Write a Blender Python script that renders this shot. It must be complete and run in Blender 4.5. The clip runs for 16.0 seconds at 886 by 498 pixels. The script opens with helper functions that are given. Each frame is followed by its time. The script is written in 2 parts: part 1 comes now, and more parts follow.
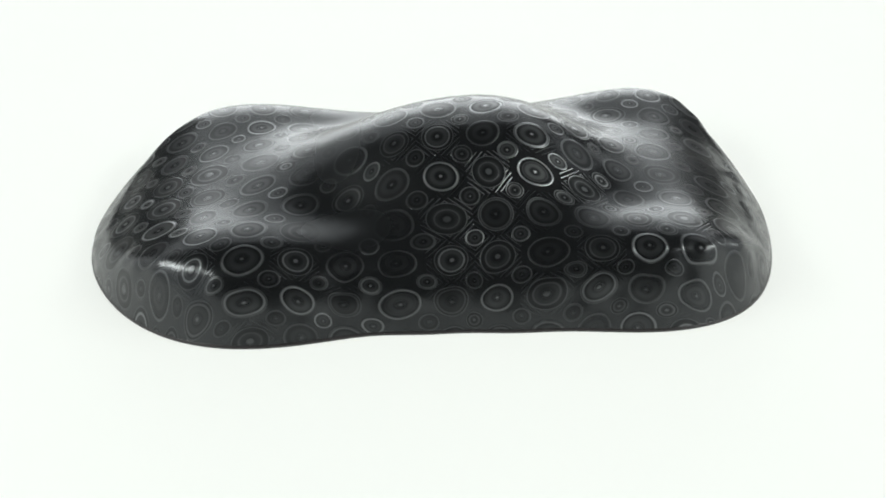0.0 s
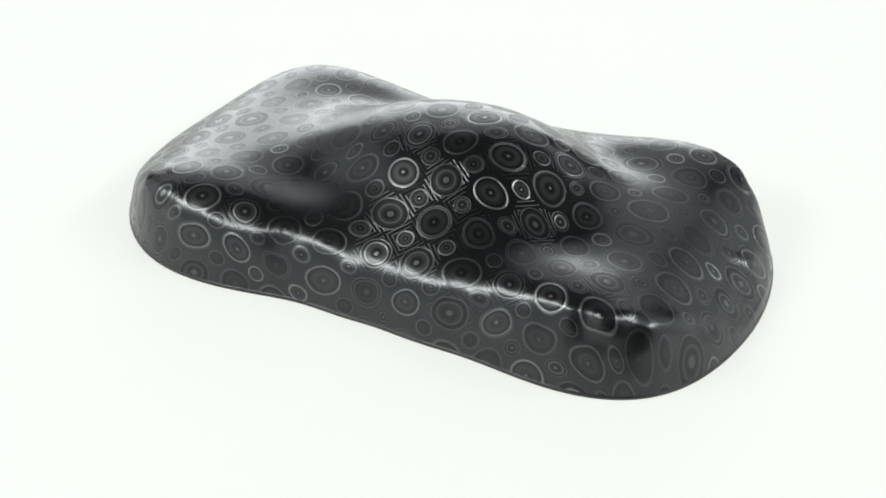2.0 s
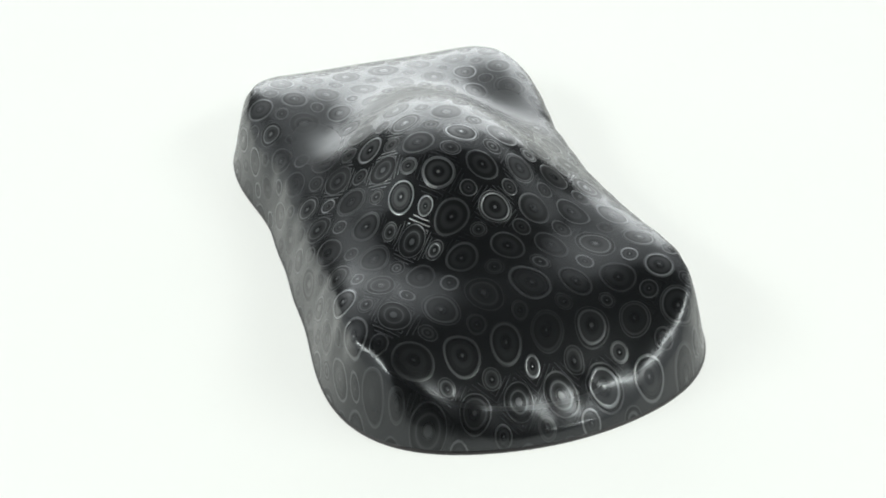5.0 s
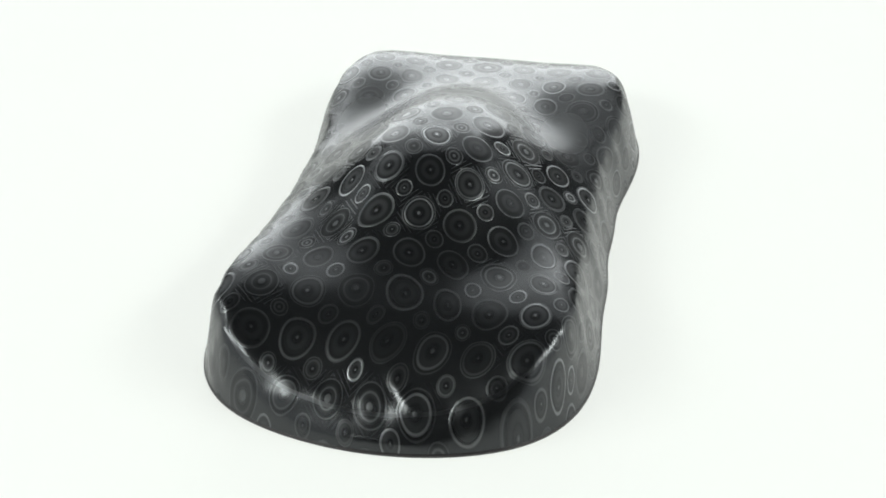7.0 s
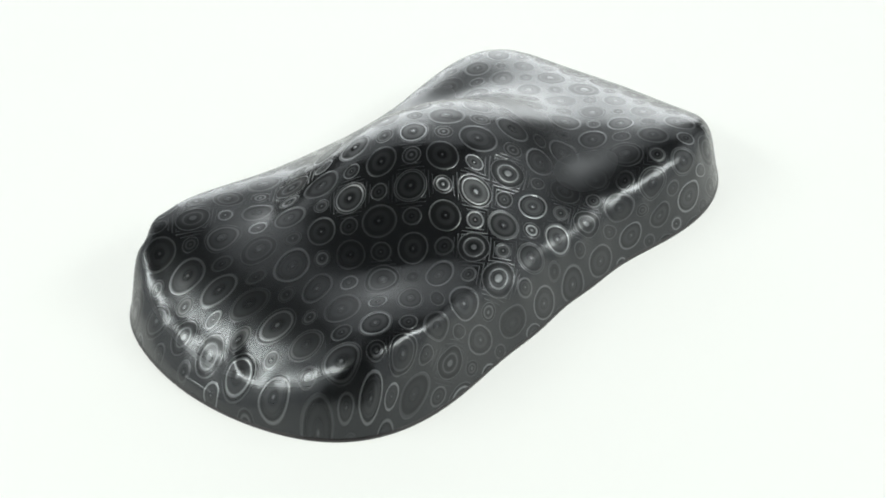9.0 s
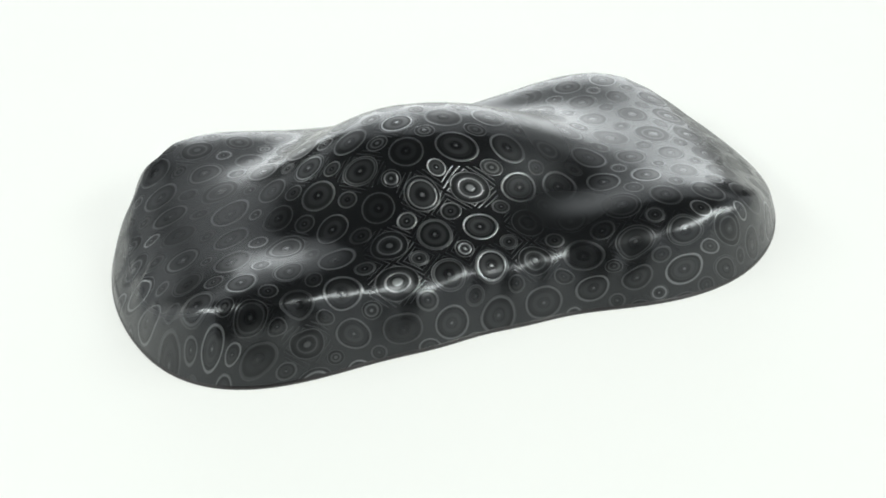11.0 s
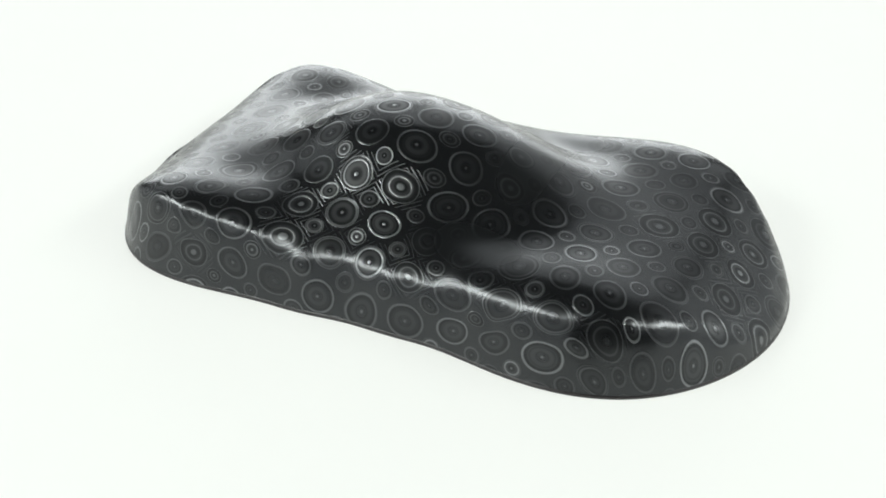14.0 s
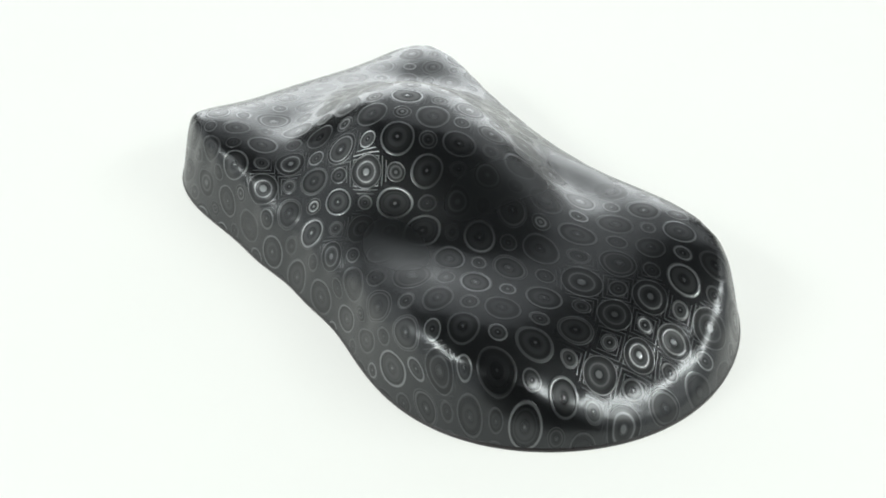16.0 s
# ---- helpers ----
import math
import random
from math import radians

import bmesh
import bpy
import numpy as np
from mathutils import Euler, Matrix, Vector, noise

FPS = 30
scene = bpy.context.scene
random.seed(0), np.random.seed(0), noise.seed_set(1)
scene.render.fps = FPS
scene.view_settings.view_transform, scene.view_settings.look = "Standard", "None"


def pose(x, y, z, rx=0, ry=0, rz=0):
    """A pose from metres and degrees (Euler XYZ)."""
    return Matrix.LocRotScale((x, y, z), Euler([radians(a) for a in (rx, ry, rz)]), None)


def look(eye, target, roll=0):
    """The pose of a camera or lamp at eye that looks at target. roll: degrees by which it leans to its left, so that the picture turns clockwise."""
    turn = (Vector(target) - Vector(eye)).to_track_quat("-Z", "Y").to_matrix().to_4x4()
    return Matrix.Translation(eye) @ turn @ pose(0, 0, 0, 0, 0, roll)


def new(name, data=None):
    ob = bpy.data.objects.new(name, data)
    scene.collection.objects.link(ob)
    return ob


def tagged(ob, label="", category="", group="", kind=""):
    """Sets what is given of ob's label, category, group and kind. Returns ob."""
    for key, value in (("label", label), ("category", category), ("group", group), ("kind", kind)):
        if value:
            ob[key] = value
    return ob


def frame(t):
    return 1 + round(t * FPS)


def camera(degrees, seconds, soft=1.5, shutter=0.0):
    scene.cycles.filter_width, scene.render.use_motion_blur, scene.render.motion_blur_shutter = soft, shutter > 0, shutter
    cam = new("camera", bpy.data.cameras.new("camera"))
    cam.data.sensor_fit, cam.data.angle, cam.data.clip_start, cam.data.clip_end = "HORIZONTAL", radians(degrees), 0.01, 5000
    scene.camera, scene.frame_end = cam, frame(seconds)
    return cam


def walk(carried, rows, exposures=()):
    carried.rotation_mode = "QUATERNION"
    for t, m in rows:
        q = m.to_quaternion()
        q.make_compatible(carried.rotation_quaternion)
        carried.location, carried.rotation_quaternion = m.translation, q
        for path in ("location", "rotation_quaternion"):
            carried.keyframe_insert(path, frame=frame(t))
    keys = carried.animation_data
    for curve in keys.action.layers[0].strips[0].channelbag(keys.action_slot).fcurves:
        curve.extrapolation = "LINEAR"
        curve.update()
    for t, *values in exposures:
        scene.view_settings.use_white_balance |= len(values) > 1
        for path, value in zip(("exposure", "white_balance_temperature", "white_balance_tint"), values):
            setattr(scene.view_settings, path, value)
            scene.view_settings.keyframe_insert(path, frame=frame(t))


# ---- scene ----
# A glossy black film-wrapped speed shape turns once in about 24 s on a white sheet; the camera stands still.
M = 0.34                      # horizontal metres from the turning axis to the camera
TURN = -14.871                # degrees each second


def eye_pose():
    """The standing camera: pitched 34 degrees down, almost level."""
    return pose(0, -M, (0.66 + 0.0061) * M, 90 - 34.257, 0, -0.052) @ pose(0, 0, 0, 0, 0, -1.152)


cam = camera(35.757, 16.0, soft=1.8)
walk(cam, [(0.0, eye_pose()), (16.0, eye_pose())])
scene.view_settings.exposure = 0.0

# ---- light ----
world = bpy.data.worlds.new("room_light")
world.use_nodes = True
world.node_tree.nodes["Background"].inputs["Color"].default_value = (0.90, 1.0, 0.97, 1)
world.node_tree.nodes["Background"].inputs["Strength"].default_value = 0.015
scene.world = world


def area_lamp(name, eye, target, size, size_y, watts, colour):
    data = bpy.data.lights.new(name, "AREA")
    data.shape, data.size, data.size_y = "RECTANGLE", size, size_y
    data.energy, data.color = watts, colour
    ob = new(name, data)
    ob.matrix_world = look(eye, target)
    return ob


# two long light bars, one over either side of the table, towards the camera
for side in (-1, 1):
    area_lamp("bar_lamp", (0.67 * side, -0.28, 0.56), (0, -0.03, 0.02), 0.76, 0.16, 7.0, (0.96, 1.0, 0.96))


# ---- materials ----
def glow_material(name, glow, tint=(0.966, 1.0, 0.952)):
    """White sheet whose even glow is added in the shader, over a dim base colour."""
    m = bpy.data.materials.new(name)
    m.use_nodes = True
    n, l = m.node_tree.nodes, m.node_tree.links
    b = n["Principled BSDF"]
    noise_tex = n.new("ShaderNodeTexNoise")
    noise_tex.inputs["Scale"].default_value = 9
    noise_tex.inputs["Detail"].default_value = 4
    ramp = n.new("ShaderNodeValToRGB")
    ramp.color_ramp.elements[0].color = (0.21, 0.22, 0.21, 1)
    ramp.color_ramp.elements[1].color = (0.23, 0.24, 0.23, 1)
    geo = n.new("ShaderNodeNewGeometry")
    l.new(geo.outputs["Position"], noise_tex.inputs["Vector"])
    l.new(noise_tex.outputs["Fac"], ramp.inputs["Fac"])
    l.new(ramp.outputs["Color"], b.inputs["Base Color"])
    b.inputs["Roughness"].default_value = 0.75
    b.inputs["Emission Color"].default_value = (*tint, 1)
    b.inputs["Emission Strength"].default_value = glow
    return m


PITCH_U, PITCH_V = 0.03976, 0.0355    # of the printed lattice, in axis distances


def film_material():
    """Black film with a centred lattice of large and small ring discs and a hatched web between them."""
    m = bpy.data.materials.new("ring_film")
    m.use_nodes = True
    n, l = m.node_tree.nodes, m.node_tree.links
    b = n["Principled BSDF"]

    def op(kind, *args, clamp=False):
        k = n.new("ShaderNodeMath")
        k.operation, k.use_clamp = kind, clamp
        for i, a in enumerate(args):
            if isinstance(a, (int, float)):
                k.inputs[i].default_value = a
            else:
                l.new(a, k.inputs[i])
        return k.outputs[0]

    def band(q, mid, half, soft):
        """1 where q is within half of mid, falling off over soft."""
        d = op("ABSOLUTE", op("SUBTRACT", q, mid))
        return op("SUBTRACT", 1.0, op("DIVIDE", op("SUBTRACT", d, half), soft, clamp=True), clamp=True)

    uv = n.new("ShaderNodeUVMap")
    uv.uv_map = "film"
    sep = n.new("ShaderNodeSeparateXYZ")
    l.new(uv.outputs["UV"], sep.inputs[0])
    drawn_dim = n.new("ShaderNodeAttribute")
    drawn_dim.attribute_name = "stretch_dim"

    # the film was pulled by hand: the print wanders and is puckered where it was drawn out
    def sway(scale, detail):
        tex, parts = n.new("ShaderNodeTexNoise"), n.new("ShaderNodeSeparateColor")
        tex.inputs["Scale"].default_value, tex.inputs["Detail"].default_value = scale, detail
        l.new(uv.outputs["UV"], tex.inputs["Vector"])
        l.new(tex.outputs["Color"], parts.inputs[0])
        return [op("SUBTRACT", parts.outputs[i], 0.5) for i in (0, 1)]

    slow, quick = sway(0.4, 0), sway(1.1, 0)
    pucker = op("ADD", 0.04, op("MULTIPLY", drawn_dim.outputs["Fac"], 0.22))
    U, V = [op("ADD", op("ADD", sep.outputs[i], op("MULTIPLY", slow[i], 0.55)), op("MULTIPLY", quick[i], pucker)) for i in (0, 1)]

    def cell(shift, seed):
        """Distance to the nearest lattice point and three random numbers of that point."""
        cu, cv = op("SUBTRACT", U, shift), op("SUBTRACT", V, shift)
        iu, iv = op("ROUND", cu), op("ROUND", cv)
        du, dv = op("SUBTRACT", cu, iu), op("SUBTRACT", cv, iv)
        com = n.new("ShaderNodeCombineXYZ")
        l.new(iu, com.inputs[0])
        l.new(iv, com.inputs[1])
        com.inputs[2].default_value = seed
        wn = n.new("ShaderNodeTexWhiteNoise")
        l.new(com.outputs[0], wn.inputs["Vector"])
        s3 = n.new("ShaderNodeSeparateColor")
        l.new(wn.outputs["Color"], s3.inputs[0])
        r = op("SQRT", op("ADD", op("MULTIPLY", du, du), op("MULTIPLY", dv, dv)))
        return r, du, dv, s3.outputs[0], s3.outputs[1], s3.outputs[2]

    rb, bu, bv, b1, b2, b3 = cell(0.0, 1.5)
    rs, su, sv, s1, s2, s3 = cell(0.5, 7.5)
    qb = op("DIVIDE", rb, op("ADD", 0.335, op("MULTIPLY", b1, 0.06)))
    qs = op("DIVIDE", rs, op("ADD", 0.18, op("MULTIPLY", s1, 0.035)))

    pulled = op("ADD", 1.0, op("MULTIPLY", drawn_dim.outputs["Fac"], 1.0))

    def disc(q, r1, r2, fine, grade):
        """Line strength of a disc: a ring of uneven radius, a faint rim, a dot and fine grooves."""
        line = op("MULTIPLY", pulled, fine)
        mid = op("SUBTRACT", 0.98, op("MULTIPLY", op("POWER", r1, 2.2), 0.44))
        ring = op("MULTIPLY", band(q, mid, op("MULTIPLY", line, 0.4), op("MULTIPLY", line, 1.1)), op("ADD", 0.20, op("MULTIPLY", op("POWER", r2, 3.0), 0.95)))
        inner = op("MULTIPLY", band(q, op("MULTIPLY", mid, 0.72), fine * 0.3, op("MULTIPLY", line, 1.4)), op("MULTIPLY", op("POWER", r2, 3.0), grade))
        belt = op("MULTIPLY", band(q, op("ADD", 0.46, op("MULTIPLY", r1, 0.14)), 0.07, 0.15), op("ADD", 0.03, op("MULTIPLY", r2, 0.12)))
        inner = op("MAXIMUM", inner, belt)
        rim = op("MULTIPLY", band(q, 1.0, fine * 0.2, op("MULTIPLY", line, 0.8)), 0.30)
        wide = op("ADD", 0.03, op("MULTIPLY", op("POWER", r1, 4.0), 0.16))
        dot = op("MULTIPLY", band(q, 0.0, wide, 0.09), op("ADD", 0.10, op("MULTIPLY", r2, 0.55)))
        glow = op("MULTIPLY", band(q, 0.0, 0.10, 0.50), op("MULTIPLY", r2, 0.05))
        total = op("ADD", op("MAXIMUM", op("MAXIMUM", ring, inner), op("MAXIMUM", rim, dot)), glow)
        return op("MULTIPLY", total, op("LESS_THAN", q, 1.06))

    big = disc(qb, b2, b3, 0.046, 0.15)
    small = disc(qs, s2, s3, 0.080, 0.15)
    # hatched web outside all discs
    web = op("MULTIPLY", op("GREATER_THAN", rb, 0.39), op("GREATER_THAN", rs, 0.21))
    bar = op("ADD", op("ABSOLUTE", su), op("ABSOLUTE", sv))
    hatch = band(op("FRACT", op("MULTIPLY", bar, 8.0)), 0.5, 0.06, 0.12)
    hatch = op("MULTIPLY", op("MULTIPLY", hatch, web), op("MULTIPLY", op("POWER", b2, 2.5), 0.42))
    haze = op("MULTIPLY", op("MULTIPLY", op("GREATER_THAN", qb, 1.0), op("GREATER_THAN", qs, 1.0)), 0.018)
    lines = op("ADD", op("ADD", op("MULTIPLY", big, op("GREATER_THAN", qs, 1.0)), small), op("MULTIPLY", hatch, op("SUBTRACT", 1.0, op("MULTIPLY", drawn_dim.outputs["Fac"], 2.0), clamp=True)))

    # puckers of the film where it bends over the shoulder
    bent, folds = n.new("ShaderNodeAttribute"), n.new("ShaderNodeTexNoise")
    bent.attribute_name = "pucker"
    # lines fade where film was pulled; random patches paint their changing glint fainter
    pos = n.new("ShaderNodeTexCoord")
    glint_patches = n.new("ShaderNodeTexNoise")
    glint_patches.inputs["Scale"].default_value, glint_patches.inputs["Detail"].default_value = 17, 3
    l.new(pos.outputs["Object"], glint_patches.inputs["Vector"])
    crisp = op("SUBTRACT", 1.0, drawn_dim.outputs["Fac"], clamp=True)
    fade = op("MULTIPLY", op("ADD", -0.05, op("MULTIPLY", glint_patches.outputs["Fac"], 2.0), clamp=True), op("POWER", crisp, 1.9))
    flat_film = op("SUBTRACT", 1.0, op("MULTIPLY", bent.outputs["Fac"], 0.12), clamp=True)
    lines = op("ADD", op("MULTIPLY", lines, op("MULTIPLY", fade, flat_film)), op("MULTIPLY", haze, crisp))
    # the lens grooves of each disc throw the mirror image aside; the web keeps it
    lens_b = op("MULTIPLY", band(qb, 0.62, 0.26, 0.18), op("ADD", 0.50, op("MULTIPLY", b2, 0.5)))
    lens_s = op("MULTIPLY", band(qs, 0.62, 0.26, 0.18), op("ADD", 0.50, op("MULTIPLY", s2, 0.5)))
    lens = op("MULTIPLY", op("MAXIMUM", op("MULTIPLY", lens_b, op("GREATER_THAN", qs, 1.0)), lens_s), op("MULTIPLY", op("POWER", crisp, 0.8), op("SUBTRACT", 1.0, op("MULTIPLY", bent.outputs["Fac"], 0.45), clamp=True)))

    # the web between the discs is plain gloss film
    b.inputs["Base Color"].default_value = (0.0040, 0.0044, 0.0048, 1)
    l.new(op("ADD", op("ADD", 0.165, op("MULTIPLY", drawn_dim.outputs["Fac"], 0.17)), op("MULTIPLY", bent.outputs["Fac"], 0.03)), b.inputs["Roughness"])
    b.inputs["IOR"].default_value = 1.5
    b.inputs["Specular IOR Level"].default_value = 0.62
    b.inputs["Specular Tint"].default_value = (0.93, 0.965, 1.0, 1)

    # the grooves of the lens discs throw a wide, weak mirror image
    lens_gloss = n.new("ShaderNodeBsdfPrincipled")
    lens_gloss.inputs["Base Color"].default_value = (0.005, 0.0055, 0.006, 1)
    lens_gloss.inputs["Roughness"].default_value = 0.36
    lens_gloss.inputs["Specular IOR Level"].default_value = 0.27
    both = n.new("ShaderNodeMixShader")
    l.new(op("MULTIPLY", lens, 0.85), both.inputs[0])
    l.new(b.outputs[0], both.inputs[1])
    l.new(lens_gloss.outputs[0], both.inputs[2])

    # bright groove lines: the grooves' glint, drawn in with a rough metallic shader
    groove_glint = n.new("ShaderNodeBsdfPrincipled")
    groove_glint.inputs["Base Color"].default_value = (0.55, 0.57, 0.58, 1)
    groove_glint.inputs["Metallic"].default_value = 1.0
    groove_glint.inputs["Roughness"].default_value = 0.42
    lined = n.new("ShaderNodeMixShader")
    l.new(op("MULTIPLY", lines, 0.7, clamp=True), lined.inputs[0])
    l.new(both.outputs[0], lined.inputs[1])
    l.new(groove_glint.outputs[0], lined.inputs[2])
    l.new(lined.outputs[0], n["Material Output"].inputs["Surface"])

    peel = n.new("ShaderNodeTexNoise")
    peel.inputs["Scale"].default_value, peel.inputs["Detail"].default_value = 160, 2
    l.new(pos.outputs["Object"], peel.inputs["Vector"])
    bump = n.new("ShaderNodeBump")
    bump.inputs["Strength"].default_value = 0.5
    bump.inputs["Distance"].default_value = 0.00025
    wavy = n.new("ShaderNodeTexNoise")
    wavy.inputs["Scale"].default_value, wavy.inputs["Detail"].default_value = 55, 1
    l.new(pos.outputs["Object"], wavy.inputs["Vector"])
    wave_relief = op("ADD", op("MULTIPLY", peel.outputs["Fac"], 0.4), op("MULTIPLY", wavy.outputs["Fac"], 0.9))
    folds.inputs["Scale"].default_value, folds.inputs["Detail"].default_value = 85, 1
    l.new(pos.outputs["Object"], folds.inputs["Vector"])
    bead = op("MAXIMUM", band(qb, 0.0, 0.35, 0.75), band(qs, 0.0, 0.35, 0.75))
    crumple = op("ADD", op("MULTIPLY", folds.outputs["Fac"], 8.0), op("MULTIPLY", bead, 0.7))
    relief = op("ADD", op("MULTIPLY", crumple, bent.outputs["Fac"]), wave_relief)
    l.new(op("ADD", op("MULTIPLY", lines, 1.2), relief), bump.inputs["Height"])
    for shader in (b, lens_gloss, groove_glint):
        l.new(bump.outputs["Normal"], shader.inputs["Normal"])
    return m


def rim_material():
    m = bpy.data.materials.new("cut_film_edge")
    m.use_nodes = True
    n, l = m.node_tree.nodes, m.node_tree.links
    b = n["Principled BSDF"]
    grain = n.new("ShaderNodeTexNoise")
    grain.inputs["Scale"].default_value = 300
    ramp = n.new("ShaderNodeValToRGB")
    ramp.color_ramp.elements[0].color = (0.006, 0.006, 0.007, 1)
    ramp.color_ramp.elements[1].color = (0.03, 0.026, 0.026, 1)
    l.new(grain.outputs["Fac"], ramp.inputs["Fac"])
    l.new(ramp.outputs["Color"], b.inputs["Base Color"])
    b.inputs["Roughness"].default_value = 0.3
    return m


# glow strengths are added by hand; no lamps behind the sheets are known
TABLE, BACK_GLOW = glow_material("table_glow", 0.690), glow_material("back_glow", 3.05, (0.95, 0.99, 1.0))
SIDE_GLOW, UPPER_GLOW = glow_material("side_glow", 0.54, (0.94, 0.98, 1.0)), glow_material("upper_glow", 0.7, (0.94, 0.98, 1.0))
FILM, RIM = film_material(), rim_material()


def dull_material(name, dark, light, scale, rough):
    m = bpy.data.materials.new(name)
    m.use_nodes = True
    n, l = m.node_tree.nodes, m.node_tree.links
    b = n["Principled BSDF"]
    grain, ramp = n.new("ShaderNodeTexNoise"), n.new("ShaderNodeValToRGB")
    grain.inputs["Scale"].default_value = scale
    ramp.color_ramp.elements[0].color, ramp.color_ramp.elements[1].color = (*dark, 1), (*light, 1)
    l.new(grain.outputs["Fac"], ramp.inputs["Fac"])
    l.new(ramp.outputs["Color"], b.inputs["Base Color"])
    b.inputs["Roughness"].default_value = rough
    return m


ROOM = dull_material("dark_paint", (0.05, 0.05, 0.052), (0.08, 0.08, 0.083), 6, 0.8)
CORE = dull_material("moulded_plastic", (0.02, 0.02, 0.02), (0.035, 0.035, 0.035), 120, 0.5)


def part(name, bm, material, parent=None, label=""):
    me = bpy.data.meshes.new(name)
    bm.to_mesh(me)
    bm.free()
    me.materials.append(material)
    me.shade_smooth()
    ob = new(name, me)
    ob.parent = parent
    return tagged(ob, label)


# ---- table, backdrop and added glow sheets ----
def flat_sheet(name, corners, thick, material, label):
    """A sheet with thickness: four corners of its face, in order, pushed back along its normal."""
    bm = bmesh.new()
    face = bm.faces.new([bm.verts.new(c) for c in corners])
    face.normal_update()
    away = face.normal * -thick
    back = [bm.verts.new(v.co + away) for v in face.verts]
    front = list(face.verts)
    bm.faces.new(back[::-1])
    for k in range(4):
        bm.faces.new((front[k], back[k], back[(k + 1) % 4], front[(k + 1) % 4]))
    ob = part(name, bm, material)
    ob.data.shade_flat()
    return tagged(ob, label, name, kind="structure")


# glow put into the table for an even white with hardly a shadow
flat_sheet("ground", [(-1.6, -0.122, 0), (1.6, -0.122, 0), (1.6, 0.8, 0), (-1.6, 0.8, 0)], 0.75, TABLE, "white table sheet with an even glow added")
# unseen glowing sheets, added behind so the upper film mirrors something bright
flat_sheet("backdrop", [(-0.40, 0.78, 0.0), (0.40, 0.78, 0.0), (0.40, 0.82, 0.43), (-0.40, 0.82, 0.43)], 0.01, BACK_GLOW, "unseen glowing sheet added behind the table for reflections")
flat_sheet("wall_back", [(-0.85, 0.82, 0.434), (0.85, 0.82, 0.434), (0.85, 0.93, 1.3), (-0.85, 0.93, 1.3)], 0.01, UPPER_GLOW, "unseen dimmer glowing sheet added above the back sheet")
# side sheets are added out of view to lighten what the body's flanks mirror
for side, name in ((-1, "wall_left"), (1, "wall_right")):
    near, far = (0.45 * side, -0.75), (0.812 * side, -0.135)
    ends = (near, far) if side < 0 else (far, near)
    flat_sheet(name, [(*ends[0], -0.75), (*ends[1], -0.75), (*ends[1], 0.5), (*ends[0], 0.5)], 0.01, SIDE_GLOW, "unseen glowing sheet added beside the table")
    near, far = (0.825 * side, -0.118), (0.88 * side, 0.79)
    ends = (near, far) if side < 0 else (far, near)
    flat_sheet(name, [(*ends[0], 0.0), (*ends[1], 0.0), (*ends[1], 0.85), (*ends[0], 0.85)], 0.01, SIDE_GLOW, "unseen glowing sheet added, standing on the table")

# plain dark room round the table
flat_sheet("floor", [(-2.2, -2.2, -0.75), (2.2, -2.2, -0.75), (2.2, 1.8, -0.75), (-2.2, 1.8, -0.75)], 0.1, ROOM, "dark grey room floor")
flat_sheet("ceiling", [(-2.2, -2.2, 1.75), (-2.2, 1.8, 1.75), (2.2, 1.8, 1.75), (2.2, -2.2, 1.75)], 0.1, ROOM, "dark grey room ceiling")
flat_sheet("wall_north", [(-2.2, 1.8, -0.75), (2.2, 1.8, -0.75), (2.2, 1.8, 1.75), (-2.2, 1.8, 1.75)], 0.1, ROOM, "dark grey room wall")
flat_sheet("wall_south", [(2.2, -2.2, -0.75), (-2.2, -2.2, -0.75), (-2.2, -2.2, 1.75), (2.2, -2.2, 1.75)], 0.1, ROOM, "dark grey room wall")
flat_sheet("wall_east", [(2.2, 1.8, -0.75), (2.2, -2.2, -0.75), (2.2, -2.2, 1.75), (2.2, 1.8, 1.75)], 0.1, ROOM, "dark grey room wall")
flat_sheet("wall_west", [(-2.2, -2.2, -0.75), (-2.2, 1.8, -0.75), (-2.2, 1.8, 1.75), (-2.2, -2.2, 1.75)], 0.1, ROOM, "dark grey room wall")

# ---- speed shape ----
OUT_EVEN = (0.2182, -0.0092, 0.0804, -0.0070, 0.0010, -0.0019, -0.0075, -0.0011, -0.0004, -0.0004, 0.0017, 0.0004, -0.0001)
OUT_ODD = (0.0000, 0.0001, -0.0000, 0.0001, -0.0004, 0.0001, -0.0002, 0.0004)
TOP = (0.0533, 0.0081, 0.0729, -0.0120, -0.1148, 0.0131, -0.0181, 0.0045, 0.0117, -0.0474, 0.0127, 0.0238, 0.0788, -0.0050, -0.0185, -0.0048, -0.0668)
DOME = (0.0661, 0.0137, 0.1016, 0.1327, 0.0820, 1.3452)
WALL = (3.5689, 2.3000, 0.0063, 0.0095)


def outline(a):
    """Radius of the base at the angle a, and its slope."""
    o = sum(c * np.cos(k * a) for k, c in enumerate(OUT_EVEN)) + sum(c * np.sin(k * a) for k, c in enumerate(OUT_ODD))
    d = sum(k * c * np.cos(k * a) for k, c in enumerate(OUT_ODD)) - sum(k * c * np.sin(k * a) for k, c in enumerate(OUT_EVEN))
    return o, d


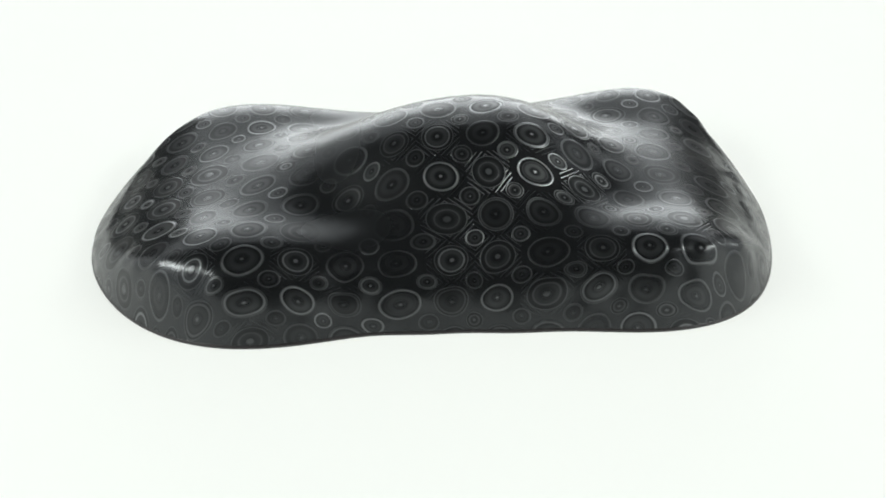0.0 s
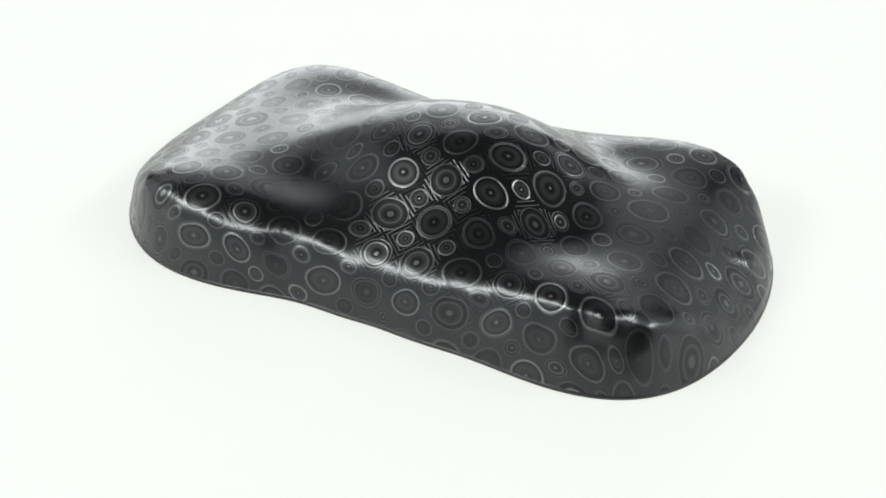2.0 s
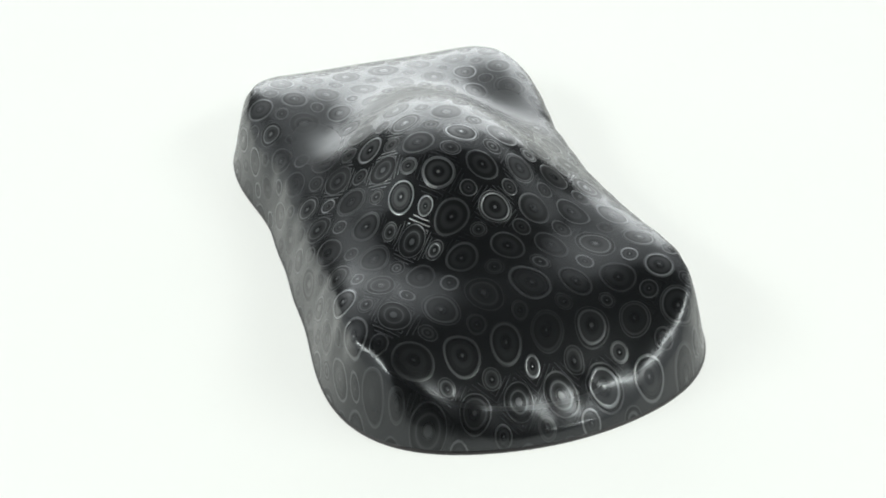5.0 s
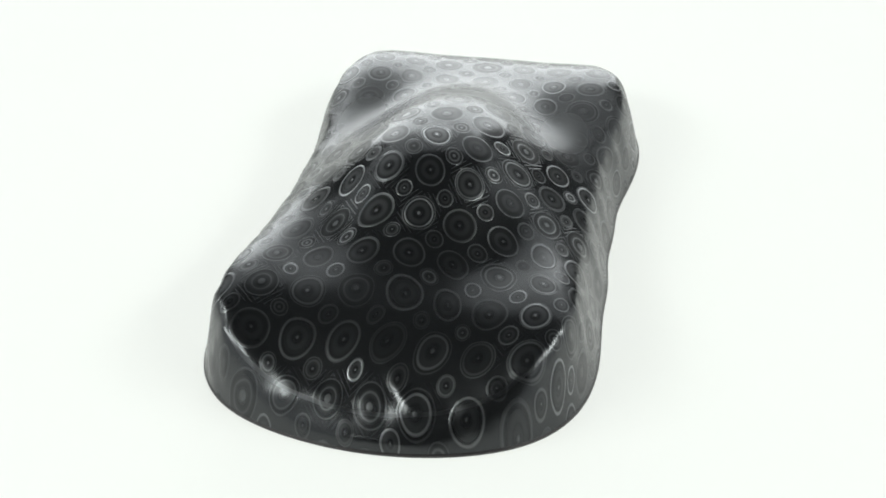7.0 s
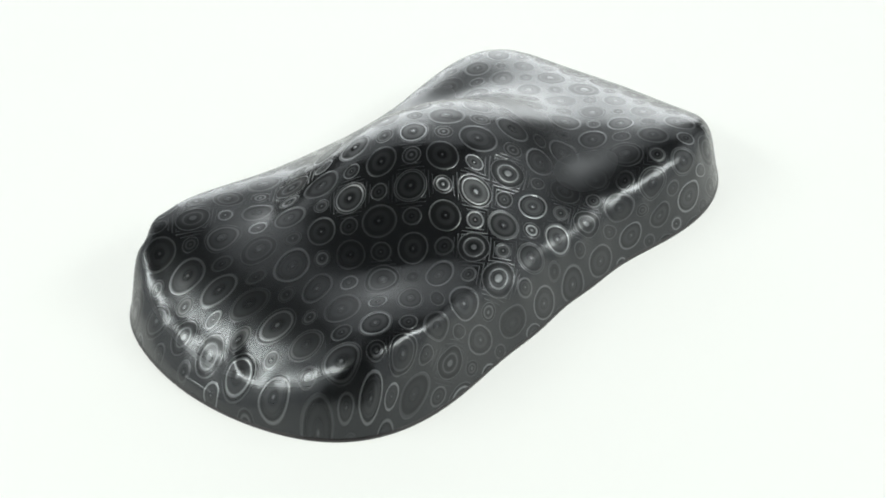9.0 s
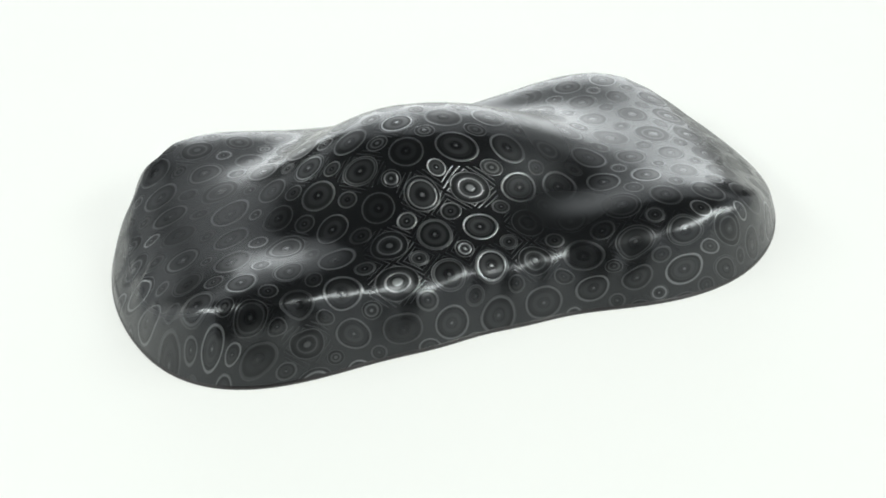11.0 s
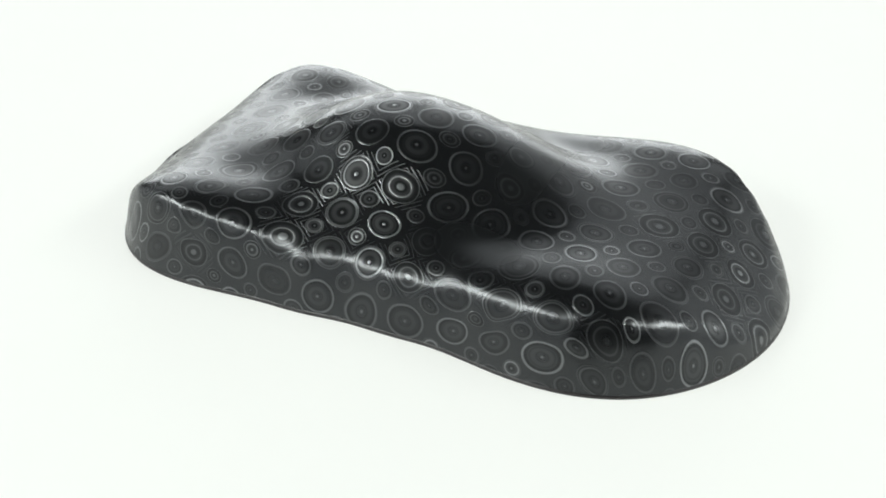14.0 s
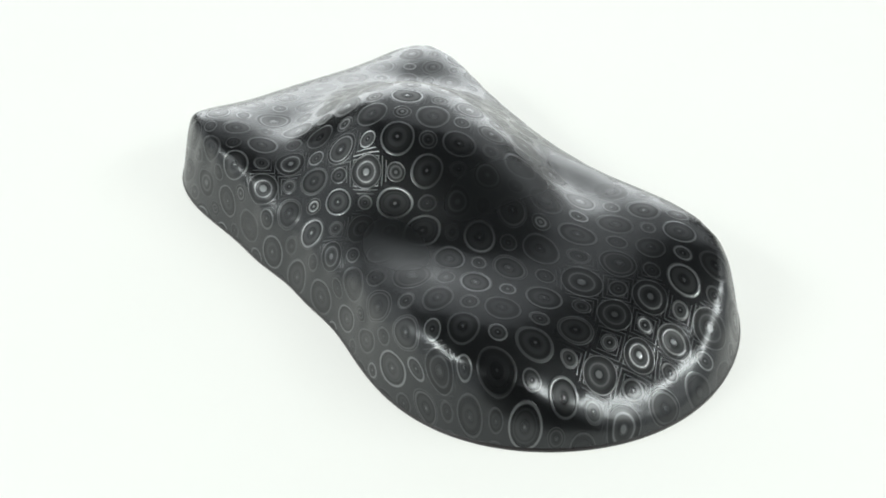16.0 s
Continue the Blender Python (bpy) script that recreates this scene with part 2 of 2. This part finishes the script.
def top_height(x, y):
    """The top skin over the base: a saddle with raised corners and a dome."""
    u, v = x / 0.29, y / 0.15
    terms = (1, u, u**2, u**3, u**4, v**2, u * v**2, u**2 * v**2, u**3 * v**2, u**4 * v**2, v**4, u * v**4, u**2 * v**4,
             u**6, u**5, u**4 * v**4, v**6)
    amp, xd, sp, sm, sy, ex = DOME
    q = ((x - xd) / np.where(x > xd, sp, sm)) ** 2 + (y / sy) ** 2
    rear = 0.0064 * np.exp(-(((x + 0.095) / 0.045) ** 2) - ((np.abs(y) - 0.073) / 0.027) ** 2)
    front = 0.0040 * np.exp(-(((x - 0.130) / 0.035) ** 2) - ((np.abs(y) - 0.068) / 0.027) ** 2)
    return sum(c * t for c, t in zip(TOP, terms)) + amp * np.exp(-(q**ex)) - rear - front


def skin_height(x, y, puckered=1.0):
    """Top skin and leaning side wall, joined by a rounded shoulder."""
    o, d = outline(np.arctan2(y, x))
    gap = (o - np.hypot(x, y)) / np.sqrt(1 + (d / o) ** 2)
    wave = np.sin(165 * x + 40 * y) + np.sin(233 * x - 90 * y + 1.3) + np.sin(170 * y + 60 * x + 0.6) + 0.7 * np.sin(290 * y - 120 * x)
    gap = gap + puckered * (0.00048 + 0.00038 * np.clip((x - 0.17) / 0.05, 0, 1)) * wave * np.clip((gap - 0.005) / 0.010, 0, 1) * np.exp(-np.maximum(gap - 0.02, 0) / 0.012)
    end = np.clip((np.abs(x) - 0.15) / 0.1, 0, 1)
    end = end * end * (3 - 2 * end)
    wall, k = gap * (WALL[0] + WALL[1] * end), WALL[2] + WALL[3] * end
    h = top_height(np.clip(x, -0.32, 0.3), np.clip(y, -0.18, 0.18))
    h = np.maximum(h, 0.012)
    k = np.minimum(k, 0.42 * h)
    lift = (np.sqrt(h * h + 4 * k * k) - h) / 2 * np.exp(-np.maximum(wall, 0) / 0.02)
    return (h + wall - np.sqrt((h - wall) ** 2 + 4 * k * k)) / 2 + lift


def skin():
    """Shell vertices and film coordinates on a polar net: rows from the crown outwards and down to the base."""
    na, nr = 480, 170
    a = np.linspace(0, 2 * np.pi, na, endpoint=False)
    o, _ = outline(a)
    rows, films = [], []
    u = v = r0 = np.zeros(na)
    for i in range(1, nr + 1):
        r = o * (1 - (1 - i / nr) ** 2.2)
        x, y, e = r * np.cos(a), r * np.sin(a), 0.0004
        m = (r + r0) / 2
        mx, my = m * np.cos(a), m * np.sin(a)
        sx = np.clip((skin_height(mx + e, my, 0) - skin_height(mx - e, my, 0)) / (2 * e), -6, 6)
        sy = np.clip((skin_height(mx, my + e, 0) - skin_height(mx, my - e, 0)) / (2 * e), -6, 6)
        u, v = u + (r - r0) * np.cos(a) * np.sqrt(1 + (sx * np.where(x > 0.19, 0.6, 1)) ** 2), v + (r - r0) * np.sin(a) * np.sqrt(1 + sy**2)
        z = np.maximum(skin_height(x, y), 0)
        along, across = (y - 0.024) * 0.8 - (z - 0.034) * 0.6, (z - 0.034) * 0.8 + (y - 0.024) * 0.6
        crease = np.where(x > 0.2, 0.0026 * np.exp(-((along / 0.013) ** 2) - (across / 0.0035) ** 2), 0)
        rows.append(np.stack([x + crease, y, z], 1))
        films.append(np.stack([(u - 0.029) / PITCH_U, (v - 0.005) / PITCH_V], 1))
        r0 = r
    return np.array(rows), np.array(films)


def stretch_dim(x, y):
    """How far the film is pulled flat, in the hollows beside the dome and on the side wall, and its rings painted
    dimmer elsewhere.
    """
    rear = np.exp(-(((x + 0.088) / 0.054) ** 2) - ((np.abs(y) - 0.092) / 0.031) ** 2)
    # before the dome: weak reflections are put in as fading of the rings
    front = 0.55 * np.exp(-(((x - 0.19) / 0.062) ** 4) - (y / 0.095) ** 4)
    flank = 0.55 * np.exp(-(((x - 0.12) / 0.05) ** 2) - ((np.abs(y) - 0.1) / 0.022) ** 2)
    o, d = outline(np.arctan2(y, x))
    nose = np.clip((x - 0.19) / 0.03, 0, 1)
    wall = (0.38 + 0.04 * nose) * np.clip(1 - (o - np.hypot(x, y)) / (0.028 + 0.03 * nose), 0, 1) ** 0.4
    # saddle hides smeared print; off_dome keeps the strongest rings on the dome
    saddle = 0.75 * np.exp(-(((x + 0.095) / 0.048) ** 2) - (y / 0.075) ** 4)
    off_dome = 0.24 * (1 - np.exp(-((((x - 0.03) / 0.14) ** 2 + (y / 0.11) ** 2) ** 2)))
    return np.clip(np.maximum(np.maximum(np.maximum(rear, front), np.maximum(flank, wall)), np.maximum(saddle, off_dome)), 0, 1)


def pucker(x, y):
    """How much the film wrinkles: along the shoulder over the side wall."""
    o, d = outline(np.arctan2(y, x))
    gap = (o - np.hypot(x, y)) / np.sqrt(1 + (d / o) ** 2)
    nose = np.clip((x - 0.17) / 0.05, 0, 1)
    return np.exp(-(((gap - 0.017) / 0.010) ** 2)) * (1 + 0.3 * nose) + 0.5 * nose * np.exp(-((gap / 0.02) ** 2))


def shell(holder):
    rows, films = skin()
    bm = bmesh.new()
    layer = bm.loops.layers.uv.new("film")
    drawn_dim = bm.verts.layers.float.new("stretch_dim")
    wrinkled = bm.verts.layers.float.new("pucker")
    film_at = {}
    top = bm.verts.new((0, 0, float(skin_height(np.float64(0), np.float64(1e-6))) * M))
    film_at[top] = (-0.029 / PITCH_U, -0.005 / PITCH_V)
    net = []
    for row, film in zip(rows * M, films):
        net.append([bm.verts.new(p) for p in row])
        film_at.update(zip(net[-1], film))
        for vert, s in zip(net[-1], stretch_dim(row[:, 0] / M, row[:, 1] / M)):
            vert[drawn_dim] = s
        for vert, s in zip(net[-1], pucker(row[:, 0] / M, row[:, 1] / M)):
            vert[wrinkled] = s
    n = len(net[0])
    faces = [bm.faces.new((top, net[0][j], net[0][(j + 1) % n])) for j in range(n)]
    for lo, hi in zip(net, net[1:]):
        faces += [bm.faces.new((lo[j], hi[j], hi[(j + 1) % n], lo[(j + 1) % n])) for j in range(n)]
    for face in faces:
        for loop in face.loops:
            loop[layer].uv = film_at[loop.vert]
    return part("shell", bm, FILM, holder, "black film with grey ring discs, pulled over the body")


def ring_strip(name, profile, material, holder, label=""):
    """A closed strip round the base; profile: (outward offset, height) in metres."""
    a = np.linspace(0, 2 * np.pi, 360, endpoint=False)
    o, d = outline(a)
    px, py = o * np.cos(a), o * np.sin(a)
    tx, ty = d * np.cos(a) - py, d * np.sin(a) + px
    length = np.hypot(tx, ty)
    nx, ny = ty / length, -tx / length
    bm = bmesh.new()
    loops = [[bm.verts.new((px[i] * M + nx[i] * off, py[i] * M + ny[i] * off, h)) for i in range(len(a))] for off, h in profile]
    for lo, hi in zip(loops, loops[1:]):
        for i in range(len(a)):
            j = (i + 1) % len(a)
            bm.faces.new((lo[i], lo[j], hi[j], hi[i]))
    return part(name, bm, material, holder, label)


def base_plate(holder):
    """The flat underside of the moulded body, set in a little from the film's edge."""
    a = np.linspace(0, 2 * np.pi, 180, endpoint=False)
    o, _ = outline(a)
    bm = bmesh.new()
    low = [bm.verts.new((r * math.cos(t) * M, r * math.sin(t) * M, -0.0008)) for r, t in zip(o * 0.985, a)]
    high = [bm.verts.new((r * math.cos(t) * M, r * math.sin(t) * M, 0.0012)) for r, t in zip(o * 0.98, a)]
    bm.faces.new(low[::-1])
    bm.faces.new(high)
    for i in range(len(a)):
        j = (i + 1) % len(a)
        bm.faces.new((low[i], low[j], high[j], high[i]))
    return part("base", bm, CORE, holder, "flat black plastic underside")


def speed_shape():
    holder = new("speed_shape")
    tagged(holder, "glossy black speed shape wrapped in ring-patterned film", "speed shape")
    shell(holder)
    ring_strip("film_edge", [(-0.003, -0.0008), (-0.0002, -0.0008), (0.0001, -0.0006), (0.0002, -0.0002), (0.0001, 0.0003), (-0.0006, 0.0008)], RIM, holder, "cut dark film edge round the base")
    base_plate(holder)
    return holder


shape = speed_shape()


def motions():
    rows = []
    for i in range(65):
        t = i * 0.25
        rows.append((t, pose(0, 0, 0, 0, 0, TURN * t) @ pose(0.0097 * M, 0.0031 * M, 0.0008, 0, 0, 1.5532)))
    walk(shape, rows)


motions()
